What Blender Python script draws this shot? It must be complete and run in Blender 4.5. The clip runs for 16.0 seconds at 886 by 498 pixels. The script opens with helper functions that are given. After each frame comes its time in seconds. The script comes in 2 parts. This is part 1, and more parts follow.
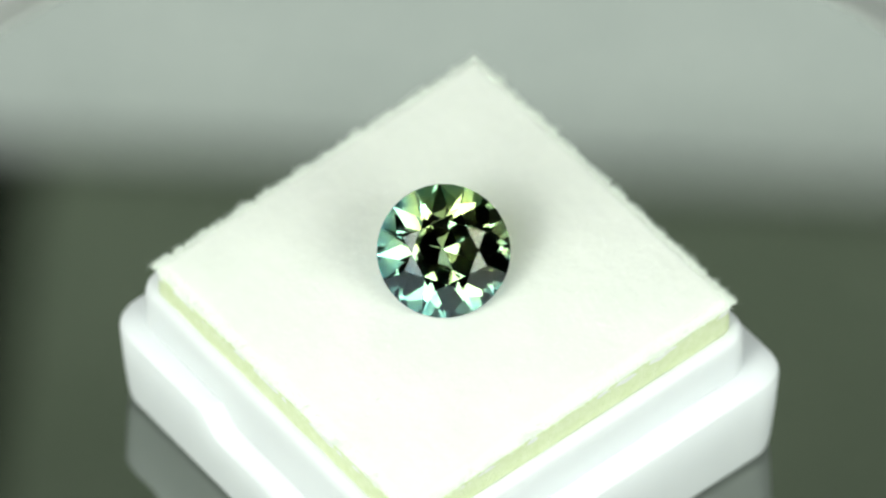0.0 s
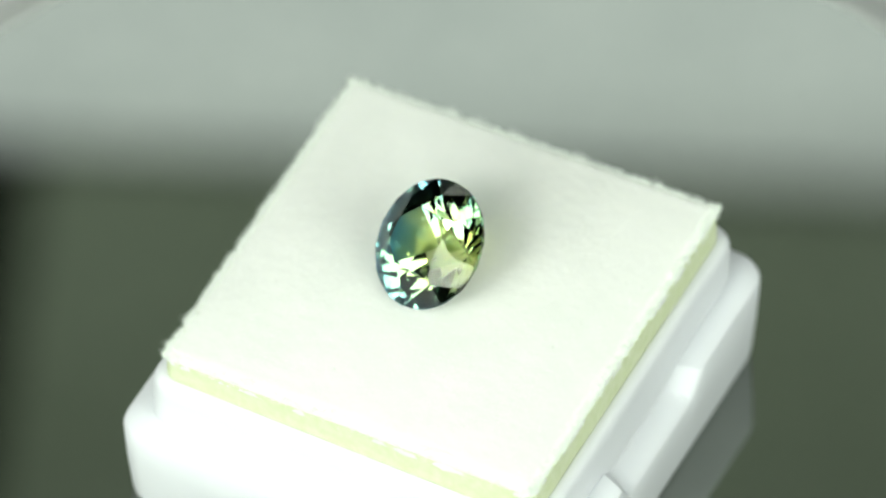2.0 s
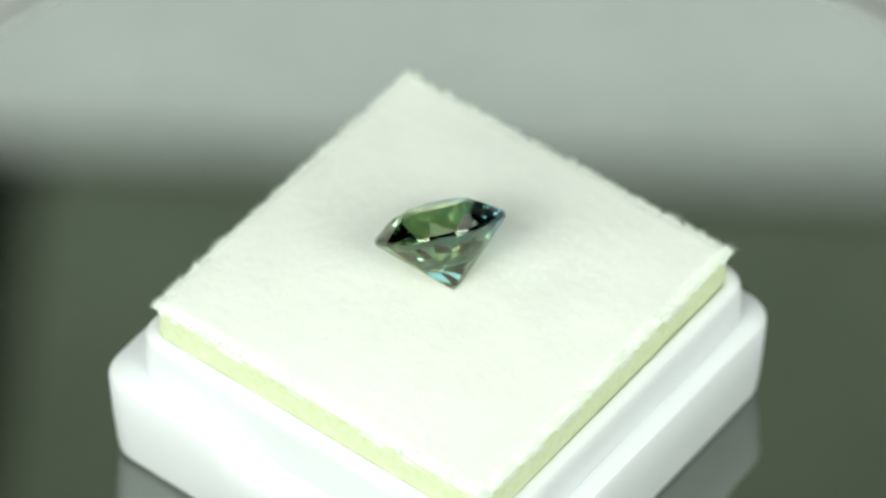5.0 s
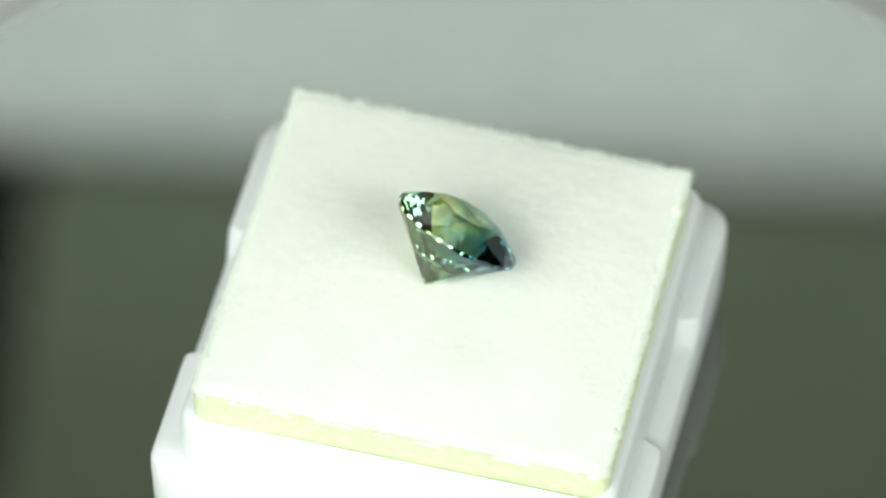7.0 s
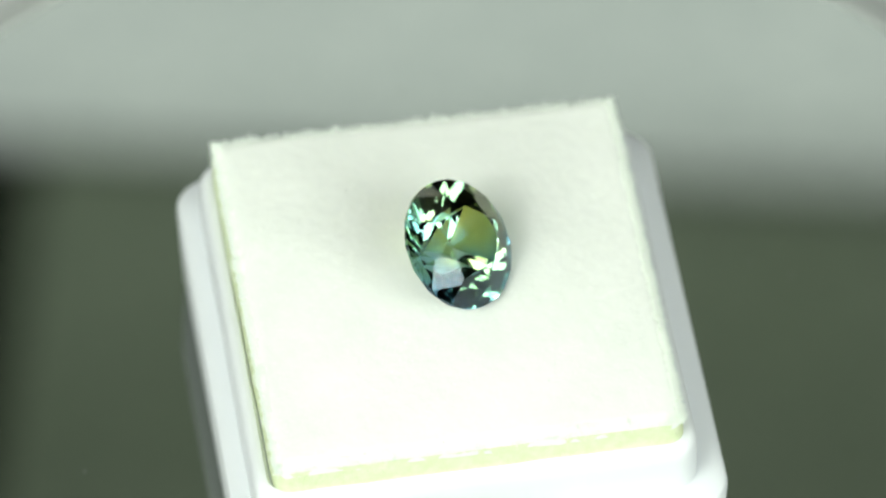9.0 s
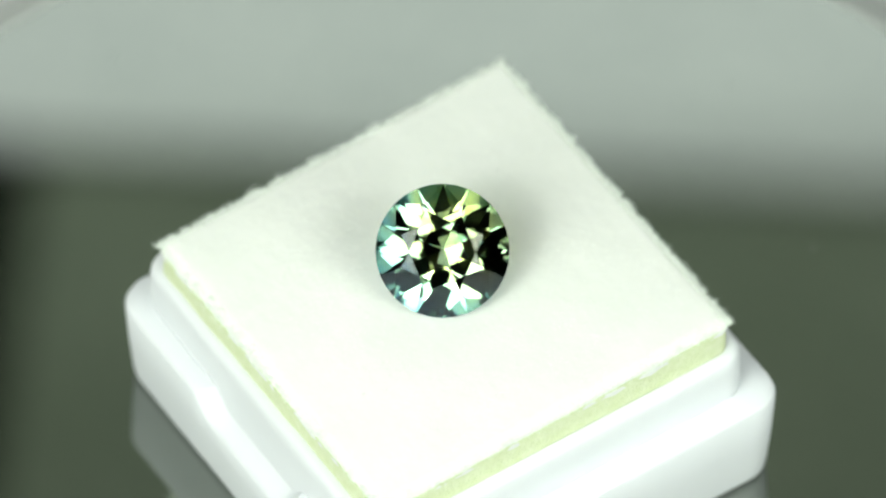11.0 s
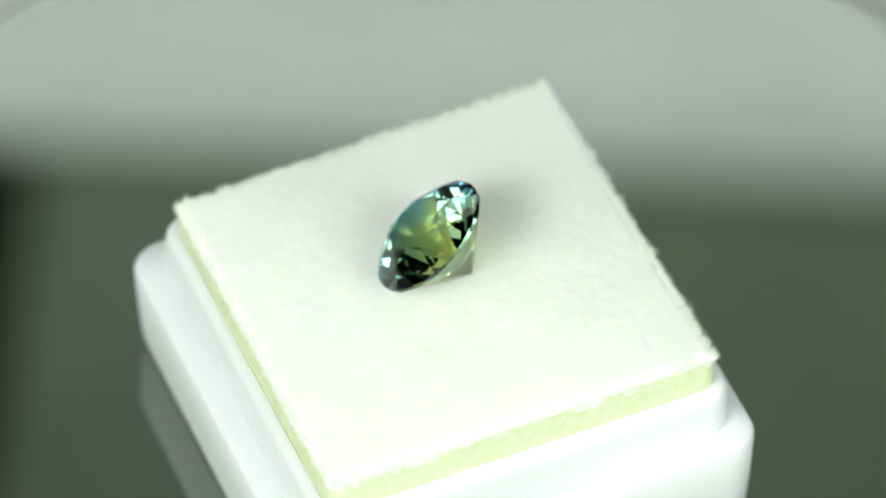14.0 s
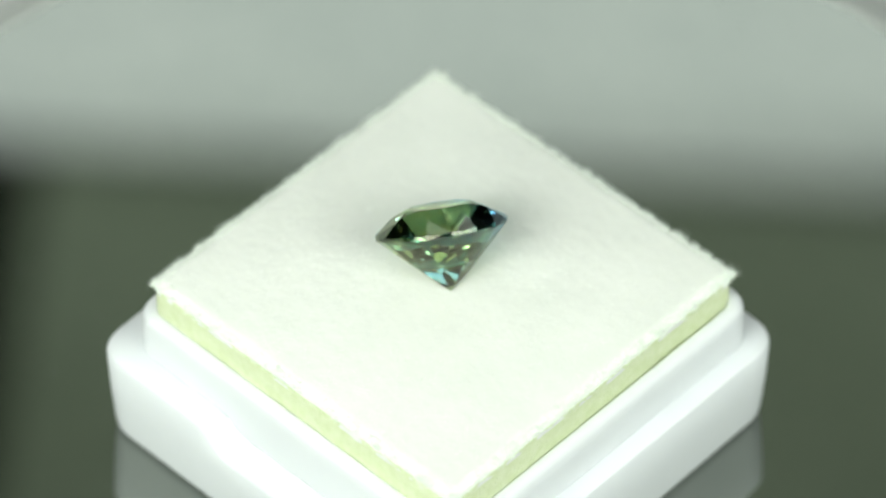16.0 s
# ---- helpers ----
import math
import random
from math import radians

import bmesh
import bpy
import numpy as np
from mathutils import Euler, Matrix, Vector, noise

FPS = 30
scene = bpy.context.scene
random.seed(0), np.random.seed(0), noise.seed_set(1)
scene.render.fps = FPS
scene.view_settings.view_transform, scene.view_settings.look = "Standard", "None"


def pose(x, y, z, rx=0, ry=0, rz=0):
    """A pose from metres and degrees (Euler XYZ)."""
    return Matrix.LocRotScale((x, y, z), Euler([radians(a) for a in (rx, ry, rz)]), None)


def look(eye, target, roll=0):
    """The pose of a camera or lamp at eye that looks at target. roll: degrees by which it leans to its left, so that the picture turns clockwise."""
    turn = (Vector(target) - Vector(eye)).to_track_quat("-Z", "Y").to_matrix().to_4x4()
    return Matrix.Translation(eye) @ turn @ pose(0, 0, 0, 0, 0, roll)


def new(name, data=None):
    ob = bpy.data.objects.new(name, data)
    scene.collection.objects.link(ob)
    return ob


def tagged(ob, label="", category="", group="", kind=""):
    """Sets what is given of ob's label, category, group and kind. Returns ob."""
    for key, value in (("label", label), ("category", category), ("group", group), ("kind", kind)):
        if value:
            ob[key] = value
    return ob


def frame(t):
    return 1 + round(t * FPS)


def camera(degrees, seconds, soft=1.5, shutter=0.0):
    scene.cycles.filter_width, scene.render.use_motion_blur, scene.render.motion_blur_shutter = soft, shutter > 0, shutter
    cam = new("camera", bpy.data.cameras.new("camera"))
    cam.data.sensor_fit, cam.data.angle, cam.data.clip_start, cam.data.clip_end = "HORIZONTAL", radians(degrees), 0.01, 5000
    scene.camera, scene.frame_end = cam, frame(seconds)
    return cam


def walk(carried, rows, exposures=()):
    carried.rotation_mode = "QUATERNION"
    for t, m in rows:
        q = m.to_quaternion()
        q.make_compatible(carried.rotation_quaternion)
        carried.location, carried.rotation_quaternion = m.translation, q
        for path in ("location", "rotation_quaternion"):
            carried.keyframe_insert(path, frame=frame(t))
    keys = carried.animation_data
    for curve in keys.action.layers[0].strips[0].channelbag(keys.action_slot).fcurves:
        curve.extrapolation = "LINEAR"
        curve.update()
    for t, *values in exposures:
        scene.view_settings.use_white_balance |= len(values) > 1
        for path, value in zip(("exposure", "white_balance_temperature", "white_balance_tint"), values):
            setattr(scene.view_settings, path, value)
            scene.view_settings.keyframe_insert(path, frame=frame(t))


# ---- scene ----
# Metres. The turntable's axis is x = y = 0, and the camera stands on the -y side.
MM = 0.001
cam = camera(7.0, 16.0, soft=2.0)
TILT = radians(49.38)
AIM = Vector((-0.03, 0.0, 17.6)) * MM
EYE = AIM + 455.5 * MM * Vector((0, -math.cos(TILT), math.sin(TILT)))
cam.data.dof.use_dof = True
cam.data.dof.focus_distance = 0.4518
cam.data.dof.aperture_fstop = 23.5
walk(cam, [(0, look(EYE, AIM)), (16.0, look(EYE, AIM))])

# ---- light ----
scene.view_settings.exposure = 0.0
world = bpy.data.worlds.new("world")
scene.world = world
world.use_nodes = True
world.node_tree.nodes["Background"].inputs[0].default_value = (0.9, 1.0, 0.92, 1)
world.node_tree.nodes["Background"].inputs[1].default_value = 0.03


def area_lamp(name, place, aim, width, height, watts, color):
    data = bpy.data.lights.new(name, "AREA")
    data.shape, data.size, data.size_y = "RECTANGLE", width, height
    data.energy, data.color = watts, color
    ob = new(name, data)
    ob.matrix_world = look(place, aim)
    return tagged(ob, "white softbox lamp beside the turntable", "lamp")


def round_place(azimuth, elevation, distance):
    a, e = radians(azimuth), radians(elevation)
    return Vector((math.cos(a) * math.cos(e), math.sin(a) * math.cos(e), math.sin(e))) * distance + Vector((0, 0, 0.015))


GEM_MID = (0, 0, 0.016)
area_lamp("softbox_lamp", round_place(-126, 39, 0.28), GEM_MID, 0.205, 0.205, 0.81, (0.925, 1.0, 0.91))
area_lamp("softbox_lamp", round_place(-46, 35, 0.29), GEM_MID, 0.165, 0.165, 0.59, (0.925, 1.0, 0.92))
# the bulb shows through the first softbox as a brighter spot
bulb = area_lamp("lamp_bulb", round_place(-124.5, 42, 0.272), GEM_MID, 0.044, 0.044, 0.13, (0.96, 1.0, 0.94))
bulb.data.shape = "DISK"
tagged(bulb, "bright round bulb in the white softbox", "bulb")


# ---- materials ----
def material(name):
    m = bpy.data.materials.new(name)
    m.use_nodes = True
    return m, m.node_tree.nodes, m.node_tree.links, m.node_tree.nodes["Principled BSDF"]


def coords(nodes):
    return nodes.new("ShaderNodeTexCoord").outputs["Object"]


def noise_tex(nodes, links, vector, scale, detail=4.0, rough=0.55):
    n = nodes.new("ShaderNodeTexNoise")
    n.inputs["Scale"].default_value, n.inputs["Detail"].default_value, n.inputs["Roughness"].default_value = scale, detail, rough
    links.new(vector, n.inputs["Vector"])
    return n.outputs["Fac"]


def ramp(nodes, links, fac, stops):
    r = nodes.new("ShaderNodeValToRGB")
    while len(r.color_ramp.elements) < len(stops):
        r.color_ramp.elements.new(0.5)
    for e, (at, c) in zip(r.color_ramp.elements, stops):
        e.position, e.color = at, (*c, 1)
    links.new(fac, r.inputs["Fac"])
    return r.outputs["Color"]


def bump(nodes, links, p, height, strength, distance):
    b = nodes.new("ShaderNodeBump")
    b.inputs["Strength"].default_value, b.inputs["Distance"].default_value = strength, distance
    links.new(height, b.inputs["Height"])
    links.new(b.outputs["Normal"], p.inputs["Normal"])


def rough_paint(name, low, high, scale, roughness, bump_size, fine, strength=0.4):
    m, nodes, links, p = material(name)
    c = coords(nodes)
    links.new(ramp(nodes, links, noise_tex(nodes, links, c, scale), [(0.3, low), (0.7, high)]), p.inputs["Base Color"])
    p.inputs["Roughness"].default_value = roughness
    bump(nodes, links, p, noise_tex(nodes, links, c, fine), strength, bump_size)
    return m


FELT = rough_paint("white felt", (0.835, 0.86, 0.805), (0.885, 0.905, 0.85), 260, 0.95, 0.00012, 2600, 0.24)


def fibre_material():
    """Fine hairs that scatter light to both sides."""
    m, nodes, links, p = material("white fibre")
    nodes.remove(p)
    hair = nodes.new("ShaderNodeAddShader")
    for i, kind in enumerate(("ShaderNodeBsdfDiffuse", "ShaderNodeBsdfTranslucent")):
        side = nodes.new(kind)
        side.inputs["Color"].default_value = (0.525, 0.54, 0.52, 1)
        links.new(side.outputs[0], hair.inputs[i])
    links.new(hair.outputs[0], nodes["Material Output"].inputs["Surface"])
    return m


FIBRE = fibre_material()
FOAM = rough_paint("yellowed foam", (0.695, 0.775, 0.475), (0.775, 0.84, 0.59), 1500, 0.9, 0.00014, 3600, 0.9)
PLASTIC = rough_paint("white moulded plastic", (0.80, 0.825, 0.85), (0.83, 0.855, 0.88), 120, 0.45, 0.00002, 900, 0.15)
for soft_paint, weight, depth in ((PLASTIC, 0.3, 0.0012), (FELT, 0.35, 0.0005)):
    shader = soft_paint.node_tree.nodes["Principled BSDF"]
    shader.inputs["Subsurface Weight"].default_value = weight
    shader.inputs["Subsurface Radius"].default_value = (1.0, 1.0, 0.95)
    shader.inputs["Subsurface Scale"].default_value = depth
DUST = rough_paint("pale dust", (0.10, 0.11, 0.10), (0.20, 0.21, 0.19), 900, 0.9, 0.00001, 4000)
TABLE = rough_paint("white table", (0.78, 0.80, 0.78), (0.84, 0.86, 0.84), 14, 0.5, 0.0001, 300, 0.2)
WALL = rough_paint("dark wall", (0.035, 0.04, 0.036), (0.05, 0.055, 0.05), 3, 0.9, 0.001, 60)
HOOD = rough_paint("grey board", (0.33, 0.375, 0.275), (0.38, 0.425, 0.325), 30, 0.9, 0.0002, 400)
LINT = rough_paint("grey lint", (0.36, 0.36, 0.33), (0.5, 0.5, 0.46), 4000, 0.9, 0.00001, 9000)
RIM = rough_paint("satin grey rim", (0.60, 0.63, 0.60), (0.66, 0.69, 0.66), 90, 0.4, 0.00002, 900, 0.2)
BODY = rough_paint("grey plastic", (0.2, 0.21, 0.2), (0.24, 0.25, 0.24), 60, 0.5, 0.00005, 600)


def mirror_material():
    m, nodes, links, p = material("dark mirror")
    c = coords(nodes)
    links.new(ramp(nodes, links, noise_tex(nodes, links, c, 75), [(0.3, (0.266, 0.287, 0.263)), (0.7, (0.291, 0.311, 0.284))]), p.inputs["Base Color"])
    p.inputs["Metallic"].default_value = 1.0
    links.new(ramp(nodes, links, noise_tex(nodes, links, c, 220), [(0.35, (0.008,) * 3), (0.8, (0.028,) * 3)]), p.inputs["Roughness"])
    return m


def panel_material():
    """A glowing diffuser: its emission strength is graded by hand, weaker towards its top."""
    m, nodes, links, p = material("lit diffuser")
    p.inputs["Base Color"].default_value = (0.5, 0.5, 0.5, 1)
    p.inputs["Emission Color"].default_value = (0.915, 1.0, 0.98, 1)
    sep = nodes.new("ShaderNodeSeparateXYZ")
    links.new(coords(nodes), sep.inputs[0])
    fall = nodes.new("ShaderNodeMapRange")
    fall.interpolation_type = "SMOOTHSTEP"
    for key, value in (("From Min", 0.311), ("From Max", 0.340), ("To Min", 1.32), ("To Max", 0.62)):
        fall.inputs[key].default_value = value
    links.new(sep.outputs["Z"], fall.inputs["Value"])
    links.new(fall.outputs["Result"], p.inputs["Emission Strength"])
    return m


def gem_material():
    m, nodes, links, p = material("parti sapphire")
    c = coords(nodes)
    # colour zones lie as shells round a yellow core off the stone's middle; the far rim is blue
    core = GEM_AT + Vector((0.48, 0.80, 0.28)).normalized() * 2.6 * MM
    shell = nodes.new("ShaderNodeVectorMath")
    shell.operation = "DISTANCE"
    shell.inputs[1].default_value = core
    links.new(c, shell.inputs[0])
    ofs = nodes.new("ShaderNodeMath")
    ofs.operation = "MULTIPLY_ADD"
    ofs.inputs[1].default_value, ofs.inputs[2].default_value = -0.18 / MM, 0.985
    links.new(shell.outputs["Value"], ofs.inputs[0])
    wob = nodes.new("ShaderNodeMath")
    wob.operation = "MULTIPLY_ADD"
    wob.inputs[1].default_value = 0.55
    links.new(noise_tex(nodes, links, c, 420, 4), wob.inputs[0])
    links.new(ofs.outputs[0], wob.inputs[2])
    body = ramp(nodes, links, wob.outputs[0], [(0.02, (0.07, 0.30, 0.72)), (0.34, (0.20, 0.47, 0.60)), (0.60, (0.60, 0.68, 0.32)), (0.95, (0.76, 0.76, 0.22))])
    deep = ramp(nodes, links, wob.outputs[0], [(0.02, (0.25, 0.57, 0.97)), (0.34, (0.45, 0.75, 0.92)), (0.60, (0.80, 0.87, 0.62)), (0.95, (0.90, 0.89, 0.48))])
    links.new(body, p.inputs["Base Color"])
    p.inputs["Roughness"].default_value, p.inputs["IOR"].default_value = 0.0, 1.77
    p.inputs["Transmission Weight"].default_value = 1.0
    glass = nodes.new("ShaderNodeBsdfGlass")
    glass.inputs["Roughness"].default_value, glass.inputs["IOR"].default_value = 0.0, 1.77
    links.new(deep, glass.inputs["Color"])
    both = nodes.new("ShaderNodeMixShader")
    both.inputs[0].default_value = 0.5
    links.new(p.outputs[0], both.inputs[1])
    links.new(glass.outputs[0], both.inputs[2])
    links.new(both.outputs[0], nodes["Material Output"].inputs["Surface"])
    return m


# ---- building helpers ----
def part(name, bm, mat, parent=None, label="", smooth=None):
    data = bpy.data.meshes.new(name)
    bmesh.ops.recalc_face_normals(bm, faces=bm.faces)
    bm.to_mesh(data)
    bm.free()
    data.materials.append(mat)
    if smooth is not None:
        data.shade_smooth()
        data.set_sharp_from_angle(angle=radians(smooth))
    ob = new(name, data)
    if parent:
        ob.parent = parent
    return tagged(ob, label)


def rounded_square(half, radius, steps=8, along=24):
    """Points of a rounded square, counter-clockwise, with (side, s) of each."""
    pts = []
    for side in range(4):
        turn = Matrix.Rotation(radians(90 * side), 3, "Z")
        flat = half - radius
        for i in range(along):
            s = -flat + 2 * flat * i / along
            pts.append((turn @ Vector((half, s, 0)), side, s))
        for i in range(steps):
            a = radians(90 * i / steps)
            pts.append((turn @ Vector((flat + radius * math.cos(a), flat + radius * math.sin(a), 0)), side, flat))
    return pts


def loft(bm, rings, close_first=True, close_last=True):
    vs = [[bm.verts.new(v) for v in ring] for ring in rings]
    n = len(vs[0])
    for a, b in zip(vs, vs[1:]):
        for i in range(n):
            bm.faces.new((a[i], a[(i + 1) % n], b[(i + 1) % n], b[i]))
    if close_first:
        bm.faces.new(list(reversed(vs[0])))
    if close_last:
        bm.faces.new(vs[-1])


def box_mesh(x0, x1, y0, y1, z0, z1):
    bm = bmesh.new()
    bmesh.ops.create_cube(bm, size=1)
    for v in bm.verts:
        v.co = Vector(((x0, x1)[v.co.x > 0], (y0, y1)[v.co.y > 0], (z0, z1)[v.co.z > 0]))
    return bm


# The box stands turned on the turntable.
BOX_TURN = Matrix.Rotation(radians(38.6), 3, "Z")
BOX_SHIFT = Vector((0.31, -0.08, 0)) * MM
PAD_TOP = 14.55
DISC_Z = 1.25 * MM     # top of the turntable's disc


# ---- setting ----
def room():
    for name, b in (("wall_north", (-1.5, 1.5, 1.5, 1.6, -0.05, 1.6)), ("wall_south", (-1.5, 1.5, -1.6, -1.5, -0.05, 1.6)),
                    ("wall_east", (1.5, 1.6, -1.5, 1.5, -0.05, 1.6)), ("wall_west", (-1.6, -1.5, -1.5, 1.5, -0.05, 1.6))):
        tagged(part(name, box_mesh(*b), WALL), "plain dark wall of the dim room", "wall", kind="structure")
    tagged(part("ceiling", box_mesh(-1.6, 1.6, -1.6, 1.6, 1.6, 1.7), WALL), "plain dark ceiling of the dim room", "ceiling", kind="structure")
    tagged(part("floor", box_mesh(-1.6, 1.6, -1.6, 1.6, -0.15, -0.05), WALL), "plain dark floor of the dim room", "floor", kind="structure")
    bm = box_mesh(-0.5, 0.5, -0.4, 0.5, -0.05, -0.014)
    bmesh.ops.bevel(bm, geom=bm.edges[:], offset=0.003, segments=2, affect="EDGES")
    tagged(part("table_surface", bm, TABLE), "matt white tabletop under the turntable", "table", kind="structure")


PANEL_Y, PANEL_TOP, PANEL_SLANT = 0.3, 0.3185, 0.082


def slanted(bm, z_from):
    for v in bm.verts:
        if v.co.z > z_from:
            v.co.z += PANEL_SLANT * v.co.x
    return bm


def light_panel():
    thing = tagged(new("light_panel"), "upright white lit diffuser panel behind the turntable", "light panel")
    thing.location = (0, PANEL_Y, -0.0115)
    part("diffuser", slanted(box_mesh(-0.12, 0.12, 0.0, 0.004, 0.21, PANEL_TOP + 0.0115), 0.3), panel_material(), thing, "glowing white diffuser sheet")
    part("rail", box_mesh(-0.125, 0.125, -0.003, 0.010, 0.2, 0.21), BODY, thing, "grey rail under the diffuser")
    for x in (-0.115, 0.115):
        part("post", box_mesh(x - 0.004, x + 0.004, 0.0, 0.008, -0.0025, 0.2), BODY, thing, "slim grey post")


def hood():
    bm = slanted(box_mesh(-0.0506, 0.2, 0.16, PANEL_Y - 0.001, PANEL_TOP + 0.001, PANEL_TOP + 0.004), 0.1)
    for v in bm.verts:
        if v.co.x < 0:
            v.co.x -= 0.061 * (PANEL_Y - v.co.y)   # its free edge runs askew
    ob = part("hood_board", bm, HOOD)
    tagged(ob, "matt grey-green board above the light panel", "board", kind="structure")


# ---- turntable ----
def turntable():
    thing = tagged(new("turntable"), "round turntable with a dark mirror-gloss top", "turntable")
    thing.location = (0, 0, DISC_Z)
    R = 44.8 * MM
    n = 160

    def ring(r, z):
        return [Vector((r * math.cos(2 * math.pi * i / n), r * math.sin(2 * math.pi * i / n), z)) for i in range(n)]
    bm = bmesh.new()
    loft(bm, [ring(R - 0.0004, -0.003), ring(R, -0.0026), ring(R, -0.00005), ring(R - 0.00005, 0.0)])
    part("disc", bm, mirror_material(), thing, "dark glossy mirror disc", smooth=20)
    bm = bmesh.new()
    loft(bm, [ring(R, -0.0034), ring(0.0466, -0.0034), ring(0.0469, -0.003), ring(0.0469, -0.0009), ring(0.0466, -0.0006), ring(R + 0.0005, -0.0001), ring(R, -0.00004)], False, False)
    part("rim", bm, RIM, thing, "satin grey rim ring", smooth=40)
    bm = bmesh.new()
    loft(bm, [ring(0.040, -0.0152), ring(0.041, -0.0135), ring(0.041, -0.0035), ring(0.040, -0.003)])
    part("motor_base", bm, BODY, thing, "grey plastic base", smooth=30)
    rng = random.Random(4)
    bm = bmesh.new()
    for i in range(46):
        a, r = rng.uniform(0, 6.283), math.sqrt(rng.uniform(0.3, 1)) * 0.043
        if r < 0.022:
            continue
        size = rng.uniform(0.04, 0.11) * MM
        k = rng.randint(5, 7)
        base = Vector((r * math.cos(a), r * math.sin(a), 0))
        low = [base + Vector((size * rng.uniform(0.5, 1.2) * math.cos(6.283 * j / k), size * rng.uniform(0.5, 1.2) * math.sin(6.283 * j / k), 0.00001)) for j in range(k)]
        top = bm.verts.new(base + Vector((0, 0, size * 0.35)))
        vs = [bm.verts.new(v) for v in low]
        for j in range(k):
            bm.faces.new((vs[j], vs[(j + 1) % k], top))
    tagged(part("dust", bm, DUST, thing, "specks of pale dust"), kind="stuff")
    return thing


# ---- box ----
def lean(x, y):
    """The pad sits a little higher on one side."""
    return 0.0261 * x + 0.0380 * y


def leant(v):
    """The box leans too, but less."""
    return Vector((v.x, v.y, v.z + (0.014 * v.x + 0.020 * v.y) * min(1.0, max(0.0, v.z - DISC_Z) / 0.008)))


def gem_box():
    thing = tagged(new("gem_box"), "white moulded plastic gem box base on the turntable", "gem box")

    def notch(side, s):
        """0 outside the finger notch in the middle of two sides, 1 inside."""
        if side not in (0, 2):
            return 0.0
        f = min(1.0, max(0.0, (5.7 - abs(s / MM)) / 1.5))
        return f * f * (3 - 2 * f)

    pts = rounded_square(15.63 * MM, 2.2 * MM, 8, 48)
    rings = []
    #        inset, height, share of the notch in inset and height
    profile = [(0.75, 0.0, 0, 0), (0.5, 0.08, 0, 0), (0.34, 0.3, 0.05, 0), (0.27, 0.8, 0.1, 0), (0.1, 3.8, 0.5, 0.2), (0.0, 6.9, 1, 1),
               (0.12, 7.2, 1, 1), (0.4, 7.38, 0.9, 1), (1.1, 7.45, 0.4, 0.8), (1.7, 7.45, 0.0, 0.55)]
    for inset, z, share, drop in profile:
        ring = []
        for p, side, s in pts:
            k = notch(side, s)
            scale = 1 - (inset + 0.13 * share * k) / 15.63
            ring.append(leant(BOX_TURN @ Vector((p.x * scale, p.y * scale, DISC_Z + (z - 1.75 * drop * k) * MM)) + BOX_SHIFT))
        rings.append(ring)
    bm = bmesh.new()
    loft(bm, rings)
    part("base", bm, PLASTIC, thing, "white tray with finger notches", smooth=35)

    rings = []
    for half, radius, z in ((14.08, 1.75, 5.4), (14.03, 1.7, 11.1), (13.97, 1.65, 11.75), (13.82, 1.55, 12.08), (13.5, 1.3, 12.25), (13.2, 1.15, 12.22), (13.02, 1.0, 12.0), (12.96, 1.0, 11.7)):
        rings.append([leant(BOX_TURN @ Vector((p.x, p.y, z * MM))) for p, _, _ in rounded_square(half * MM, radius * MM, 8, 12)])
    bm = bmesh.new()
    loft(bm, rings, True, True)
    part("collar", bm, PLASTIC, thing, "raised white inner collar", smooth=40)
    return thing


# ---- pad ----
def edge_wave(s, seed, size=0.09):
    return size * (noise.noise((s * 0.35, seed, 0)) + 0.6 * noise.noise((s * 1.1, seed + 7, 0)))


def pad_point(p, z):
    skew = (1 - p.x / 0.013) * (1 + p.y / 0.013) / 4 * 0.32 * MM   # one corner is cut askew
    q = BOX_TURN @ Vector((p.x - skew, p.y - skew, 0))
    u, v = min(1.0, abs(p.x) / 0.013), min(1.0, abs(p.y) / 0.013)
    if z > -0.2:
        z += 0.8 * (1 - u * u) * (1 - v * v)   # the felt bulges in the middle
    return Vector((q.x, q.y, (z + PAD_TOP) * MM + lean(q.x, q.y)))


def felt_z(x, y, half=13.0):
    """Height of the felt over the pad's plane, in millimetres: soft lumps, and a rounded edge."""
    z = 0.18 + 0.05 * noise.noise((x * 0.25, y * 0.25, 3)) + 0.025 * noise.noise((x * 1.3, y * 1.3, 8))
    e = min(1.0, max(0.0, (max(abs(x), abs(y)) / half - 0.945) / 0.058))
    return z - 0.55 * (1 - math.sqrt(max(0.0, 1 - e * e)))


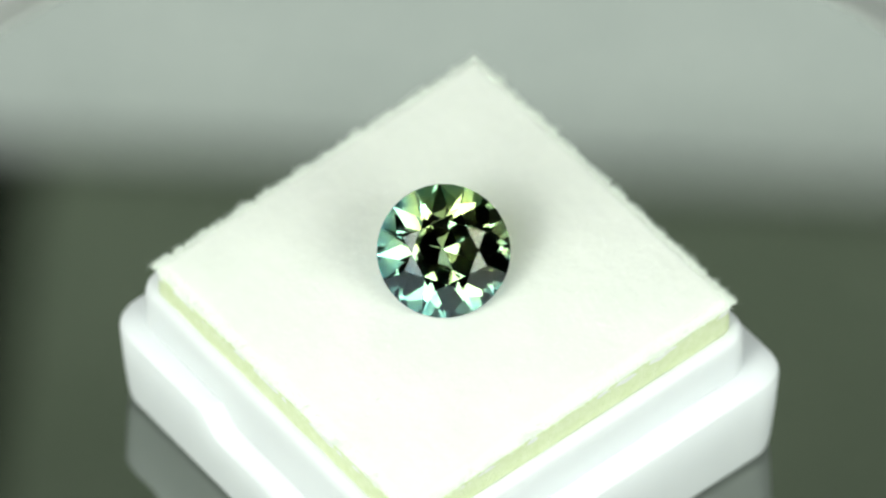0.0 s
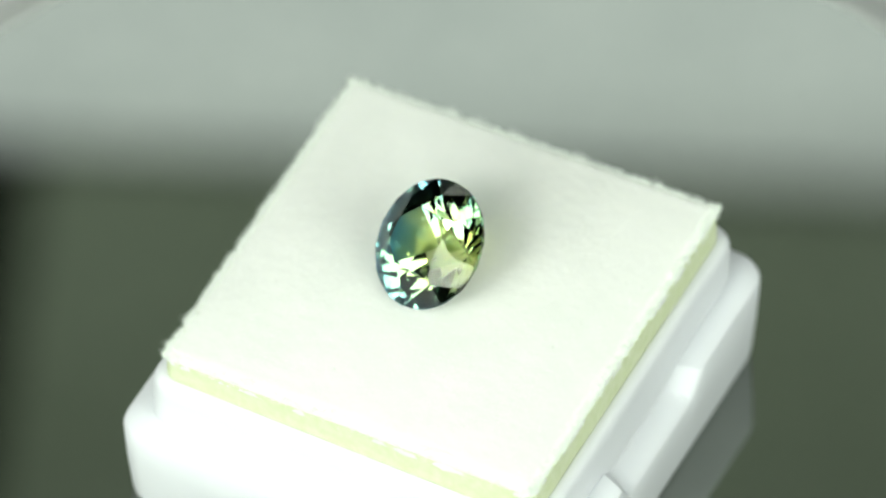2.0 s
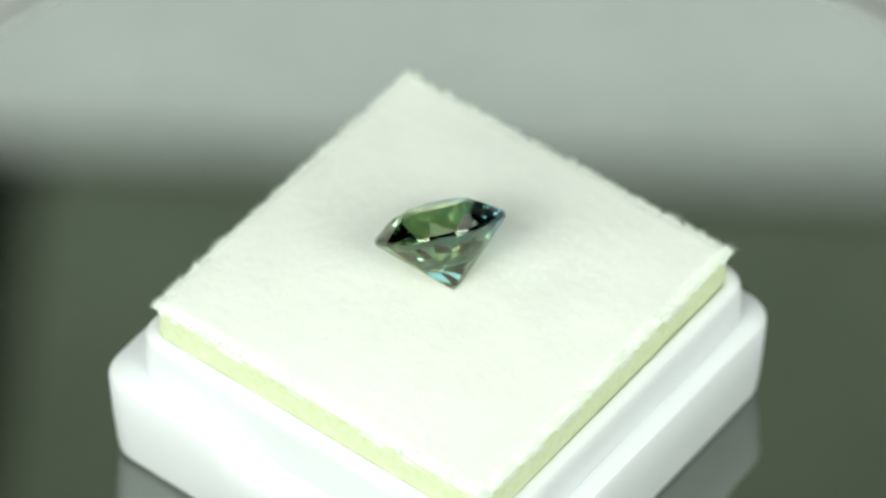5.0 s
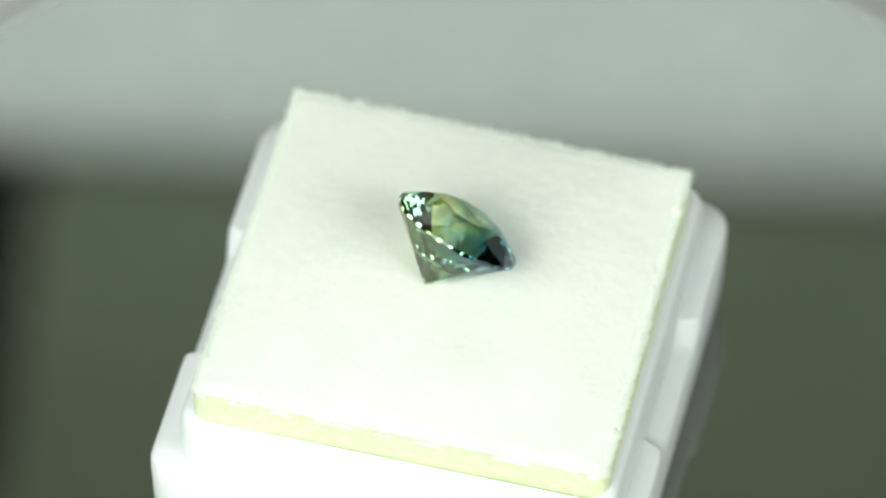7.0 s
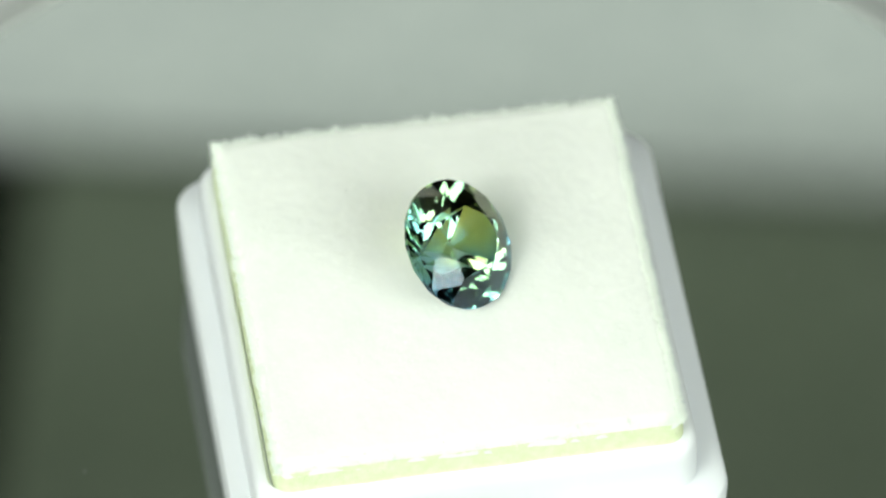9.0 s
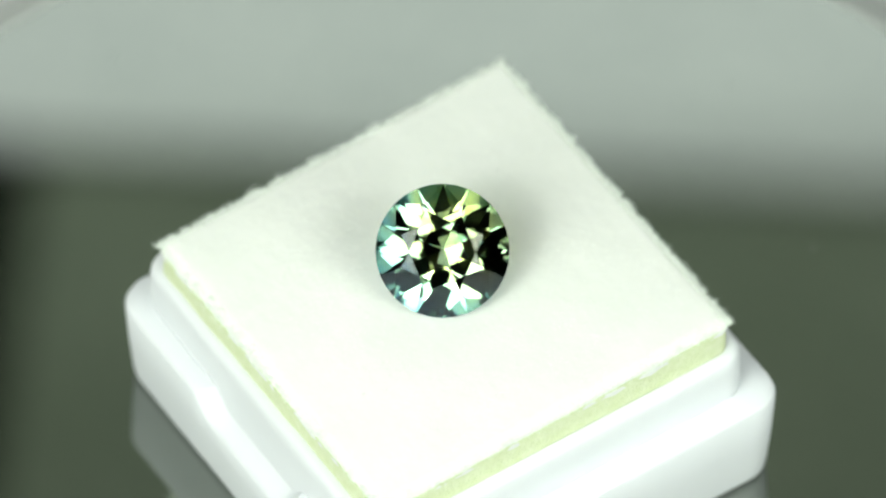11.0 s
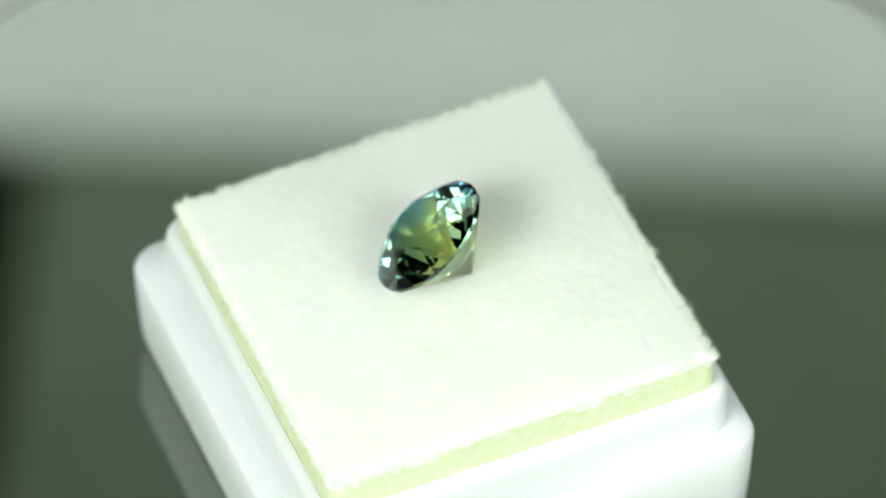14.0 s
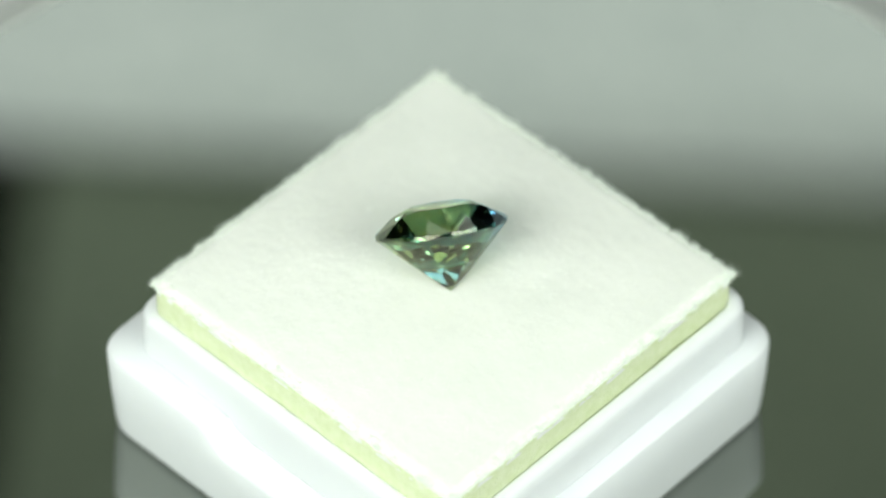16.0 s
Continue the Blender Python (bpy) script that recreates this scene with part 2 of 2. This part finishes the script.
def pad():
    thing = tagged(new("foam_pad"), "white felt-topped foam pad with yellowed cut sides", "foam pad")
    half = 13.0
    # foam block
    rings = []
    for z, out in ((-6.3, 0.0), (-3.0, 0.12), (-1.6, 0.13), (-0.36, 0.06)):
        ring = []
        for p, side, s in rounded_square(half * MM, 0.9 * MM, 4, 30):
            k = 1 + (out + edge_wave(s / MM, side * 11 + 3, 0.07)) / half
            ring.append(pad_point(Vector((p.x * k, p.y * k, 0)), z))
        rings.append(ring)
    bm = bmesh.new()
    loft(bm, rings)
    part("foam_block", bm, FOAM, thing, "pale yellow foam", smooth=50)
    # felt sheet on top: a fine grid inside, an uneven rolled edge
    n = 120
    bm = bmesh.new()
    grid = []
    for i in range(n + 1):
        row = []
        for j in range(n + 1):
            u, v = (math.copysign(1 - (1 - abs(2 * k / n - 1)) ** 1.35, k - n / 2) for k in (i, j))
            x, y = u * half, v * half
            wob = edge_wave(y, 2 if u > 0 else 5) * abs(u) ** 6
            wob_y = edge_wave(x, 9 if v > 0 else 14) * abs(v) ** 6
            x, y = x * 0.998 + math.copysign(wob, u), y * 0.998 + math.copysign(wob_y, v)
            cx, cy = abs(x) - half + 0.8, abs(y) - half + 0.8
            if cx > 0 and cy > 0:   # worn round corners
                x = math.copysign(half - 0.8 + cx * math.sqrt(max(0, 1 - cy * cy / 1.28)), x)
                y = math.copysign(half - 0.8 + cy * math.sqrt(max(0, 1 - cx * cx / 1.28)), y)
            z = felt_z(x, y)
            row.append(bm.verts.new(pad_point(Vector((x * MM, y * MM, 0)), z)))
        grid.append(row)
    for i in range(n):
        for j in range(n):
            bm.faces.new((grid[i][j], grid[i + 1][j], grid[i + 1][j + 1], grid[i][j + 1]))
    for drop, grow in ((0.28, 1.005), (0.28, 1.002)):
        rim = [e for e in bm.edges if e.is_boundary]
        got = bmesh.ops.extrude_edge_only(bm, edges=rim)
        for v in [g for g in got["geom"] if isinstance(g, bmesh.types.BMVert)]:
            v.co.z -= drop * MM
            v.co.x *= grow
            v.co.y *= grow
    bmesh.ops.contextual_create(bm, geom=[e for e in bm.edges if e.is_boundary])
    part("felt_sheet", bm, FELT, thing, "fuzzy white felt", smooth=60)
    # loose fibres: thick along the cut edge, sparse on the face
    rng = random.Random(11)
    verts, faces = [], []

    def fibre(root, way, size, width):
        side = way.cross(Vector((rng.uniform(-1, 1), rng.uniform(-1, 1), rng.uniform(-1, 1)))).normalized() * width
        bend = Vector((rng.uniform(-1, 1), rng.uniform(-1, 1), rng.uniform(-1, 0.6))) * 0.35
        mid, tip = root + way * size * 0.55, root + (way + bend).normalized() * size
        i = len(verts)
        verts.extend((root - side, root + side, mid + side * 0.7, mid - side * 0.7, tip))
        faces.extend(((i, i + 1, i + 2, i + 3), (i + 3, i + 2, i + 4)))

    # tufts along the cut edge: fibres that lean together, outward and up
    def tuft(q, way, tall, count, spread):
        for j in range(count):
            r = q + Vector((rng.gauss(0, spread), rng.gauss(0, spread), 0))
            r.x, r.y = max(-half, min(half, r.x)), max(-half, min(half, r.y))
            root = pad_point(r * MM, felt_z(r.x, r.y) - 0.04 - rng.random() * 0.05)
            to = (way + Vector((rng.gauss(0, 0.2), rng.gauss(0, 0.2), rng.gauss(0, 0.16)))).normalized()
            fibre(root, BOX_TURN @ to, tall * rng.uniform(0.45, 1.15) * MM, rng.uniform(0.003, 0.008) * MM)

    for side in range(4):
        turn = Matrix.Rotation(radians(90 * side), 3, "Z")
        for i in range(1100):
            s = rng.uniform(-half, half)
            inward = rng.random() ** 2 * 0.5
            tall = (0.27 + 0.42 * rng.random() ** 2) * (0.8 + 0.6 * max(0.0, noise.noise((s * 1.1, side * 5, 1)) + 0.2))
            way = Vector((rng.uniform(0.5, 1.0), rng.uniform(-0.5, 0.5), rng.uniform(0.15, 1.0) + 0.5 * inward)).normalized()
            tuft(turn @ Vector((half - inward, s, 0)), turn @ way, tall, 20, 0.06)
        for i in range(14):   # wisps at the corners
            way = Vector((1, 1, rng.uniform(0.1, 0.9))).normalized()
            tuft(turn @ Vector((half - 0.35, half - 0.35, 0)), turn @ way, rng.uniform(0.45, 0.95), 16, 0.09)
    # the nap on the face: short fibres that lie over, in soft swirls
    for i in range(16000):
        x, y = rng.uniform(-half, half), rng.uniform(-half, half)
        a = 6.0 * noise.noise((x * 0.22, y * 0.22, 21)) + rng.gauss(0, 0.8)
        way = Vector((math.cos(a), math.sin(a), rng.uniform(0.1, 0.5))).normalized()
        fibre(pad_point(Vector((x, y, 0)) * MM, felt_z(x, y) - 0.02), way, rng.uniform(0.15, 0.4) * MM, rng.uniform(0.003, 0.007) * MM)
    data = bpy.data.meshes.new("fuzz")
    data.from_pydata(verts, [], faces)
    data.materials.append(FIBRE)
    fuzz = new("fuzz", data)
    fuzz.parent = thing
    tagged(fuzz, "loose white fibres", kind="stuff")
    # a few specks of lint
    bm = bmesh.new()
    for x, y in ((-9.2, -5.0), (-7.9, -5.6), (4.0, -7.5), (-6.0, 6.6), (7.5, 5.2), (2.2, 9.4), (9.0, -2.4), (-2.5, -9.8)):
        a, k = rng.uniform(0, 6.28), rng.uniform(0.08, 0.2)
        pts = []
        for i in range(5):
            u = i / 4 - 0.5
            q = Vector((x + k * (u * math.cos(a) - 0.5 * u * u * math.sin(a)), y + k * (u * math.sin(a) + 0.5 * u * u * math.cos(a)), 0)) * MM
            pts.append([bm.verts.new(pad_point(q + Vector((dx, dx, 0)) * MM, 0.19 + dz)) for dx, dz in ((-0.012, 0), (0, 0.03), (0.012, 0))])
        for i in range(4):
            for j in range(2):
                bm.faces.new((pts[i][j], pts[i + 1][j], pts[i + 1][j + 1], pts[i][j + 1]))
    tagged(part("lint", bm, LINT, thing, "tiny grey specks of lint"), kind="stuff")
    return thing


# ---- gemstone ----
GEM_D = 8.42          # millimetres across the girdle
GEM_PAV = 43.0        # slope of the pavilion mains, on one of which it lies
GEM_AZ = -85.2        # the way its table leans at the start
GEM_SPIN = 0.0
GEM_CULET = Vector((-0.218, 1.816))
GEM_AT = Vector((0, -0.0009, 0.0185))


def brilliant():
    """A round brilliant cut out of a block facet by facet; the culet at the origin, the table up."""
    r = GEM_D / 2 * MM
    tp = math.tan(radians(GEM_PAV))
    depth, girdle = r * tp, 0.036 * GEM_D * MM
    crown, slope = 0.155 * GEM_D * MM, radians(31.5)
    zg = depth + girdle
    bm = bmesh.new()
    bmesh.ops.create_cube(bm, size=4 * r)
    bmesh.ops.translate(bm, verts=bm.verts, vec=(0, 0, r))

    def cut(azimuth, normal_tilt, rho, z):
        a = radians(azimuth)
        out = Vector((math.cos(a), math.sin(a), 0))
        no = out * math.sin(normal_tilt) + Vector((0, 0, math.cos(normal_tilt)))
        got = bmesh.ops.bisect_plane(bm, geom=bm.verts[:] + bm.edges[:] + bm.faces[:], dist=1e-8, plane_co=out * rho + Vector((0, 0, z)), plane_no=no, clear_outer=True)
        edges = [g for g in got["geom_cut"] if isinstance(g, bmesh.types.BMEdge)]
        if len(edges) > 2:
            bmesh.ops.contextual_create(bm, geom=edges)

    for k in range(32):
        cut(5.625 + 11.25 * k, radians(90), r * math.cos(radians(5.625)), 0)
    cut(0, 0, 0, zg + crown)
    for k in range(8):
        cut(45 * k, slope, r, zg)
        cut(45 * k, radians(180 - GEM_PAV), 0, 0)
    rt = r - crown / math.tan(slope)
    for k in range(8):
        cut(22.5 + 45 * k, radians(19.5), rt * math.cos(radians(22.5)), zg + crown)
    for k in range(16):
        cut(11.25 + 22.5 * k, radians(37.5), r * math.cos(radians(11.25)), zg)
        cut(11.25 + 22.5 * k, radians(180 - GEM_PAV - 1.75), r * math.cos(radians(11.25)), depth)
    return bm


def gemstone():
    bm = brilliant()
    lie = (Matrix.Rotation(radians(GEM_AZ), 4, "Z") @ Matrix.Rotation(radians(GEM_PAV), 4, "Y") @ Matrix.Rotation(radians(GEM_SPIN), 4, "Z"))
    bm.transform(lie)
    z = (PAD_TOP + 1.0) * MM
    bm.transform(Matrix.Translation((GEM_CULET.x * MM, GEM_CULET.y * MM, z)))
    bmesh.ops.recalc_face_normals(bm, faces=bm.faces)
    bm.normal_update()
    bm.verts.index_update()
    thing = tagged(new("gemstone"), "round brilliant-cut blue-green sapphire lying tilted on felt", "gemstone")
    up, mat = lie.to_3x3() @ Vector((0, 0, 1)), gem_material()

    def zone(face):
        rise = face.normal.dot(up)
        return "table_facet" if rise > 0.999 else "crown" if rise > 0.1 else "girdle" if rise > -0.1 else "pavilion"
    for name, label in (("table_facet", "flat polished table"), ("crown", "faceted sloping crown"), ("girdle", "thin polished girdle"), ("pavilion", "pointed faceted pavilion")):
        faces = [f for f in bm.faces if zone(f) == name]
        corners = sorted({v.index for f in faces for v in f.verts})
        place = {v: i for i, v in enumerate(corners)}
        bm.verts.ensure_lookup_table()
        data = bpy.data.meshes.new(name)
        data.from_pydata([bm.verts[i].co for i in corners], [], [[place[v.index] for v in f.verts] for f in faces])
        data.materials.append(mat)
        piece = tagged(new(name, data), label)
        piece.parent = thing
    bm.free()
    return thing


room()
light_panel()
hood()
table_disc = turntable()
box_thing = gem_box()
pad_thing = pad()
gem_thing = gemstone()

RATE = 33.236         # degrees a second, clockwise from above


# Small unevenness of the drive: seconds, degrees.
JITTER = ((0, 0.0), (0.5, -0.5), (1.5, 0.0), (2.0, 0.1), (2.5, -0.5), (3.5, -0.6), (4.0, -0.2), (7.0, 0.35), (7.5, 0.1), (8.5, -0.45), (9.0, -0.3),
          (11.5, 0.3), (12.5, 1.4), (13.5, 0.5), (14.5, -1.1), (16.0, -0.25))
# slow drift of the axis in millimetres: time, sideways, away
DRIFT = ((0, 0.0, 0.0), (4.0, 0.0, 0.0), (7.0, 0.10, 0.08), (7.5, 0.15, 0.12), (8.5, 0.11, 0.06), (9.0, 0.08, 0.04), (11.5, 0.0, 0.0), (16.0, 0.0, 0.0))


def motions():
    ts, js = zip(*JITTER)
    ds, dx, dy = zip(*DRIFT)
    rows = []
    for i in range(33):
        t = 0.5 * i
        rows.append((t, pose(float(np.interp(t, ds, dx)) * MM, float(np.interp(t, ds, dy)) * MM, 0, 0, 0, -RATE * t + float(np.interp(t, ts, js)))))
    for thing in (box_thing, pad_thing, gem_thing):
        walk(thing, rows)
    walk(table_disc, [(t, Matrix.Translation((0, 0, DISC_Z)) @ m) for t, m in rows])


motions()
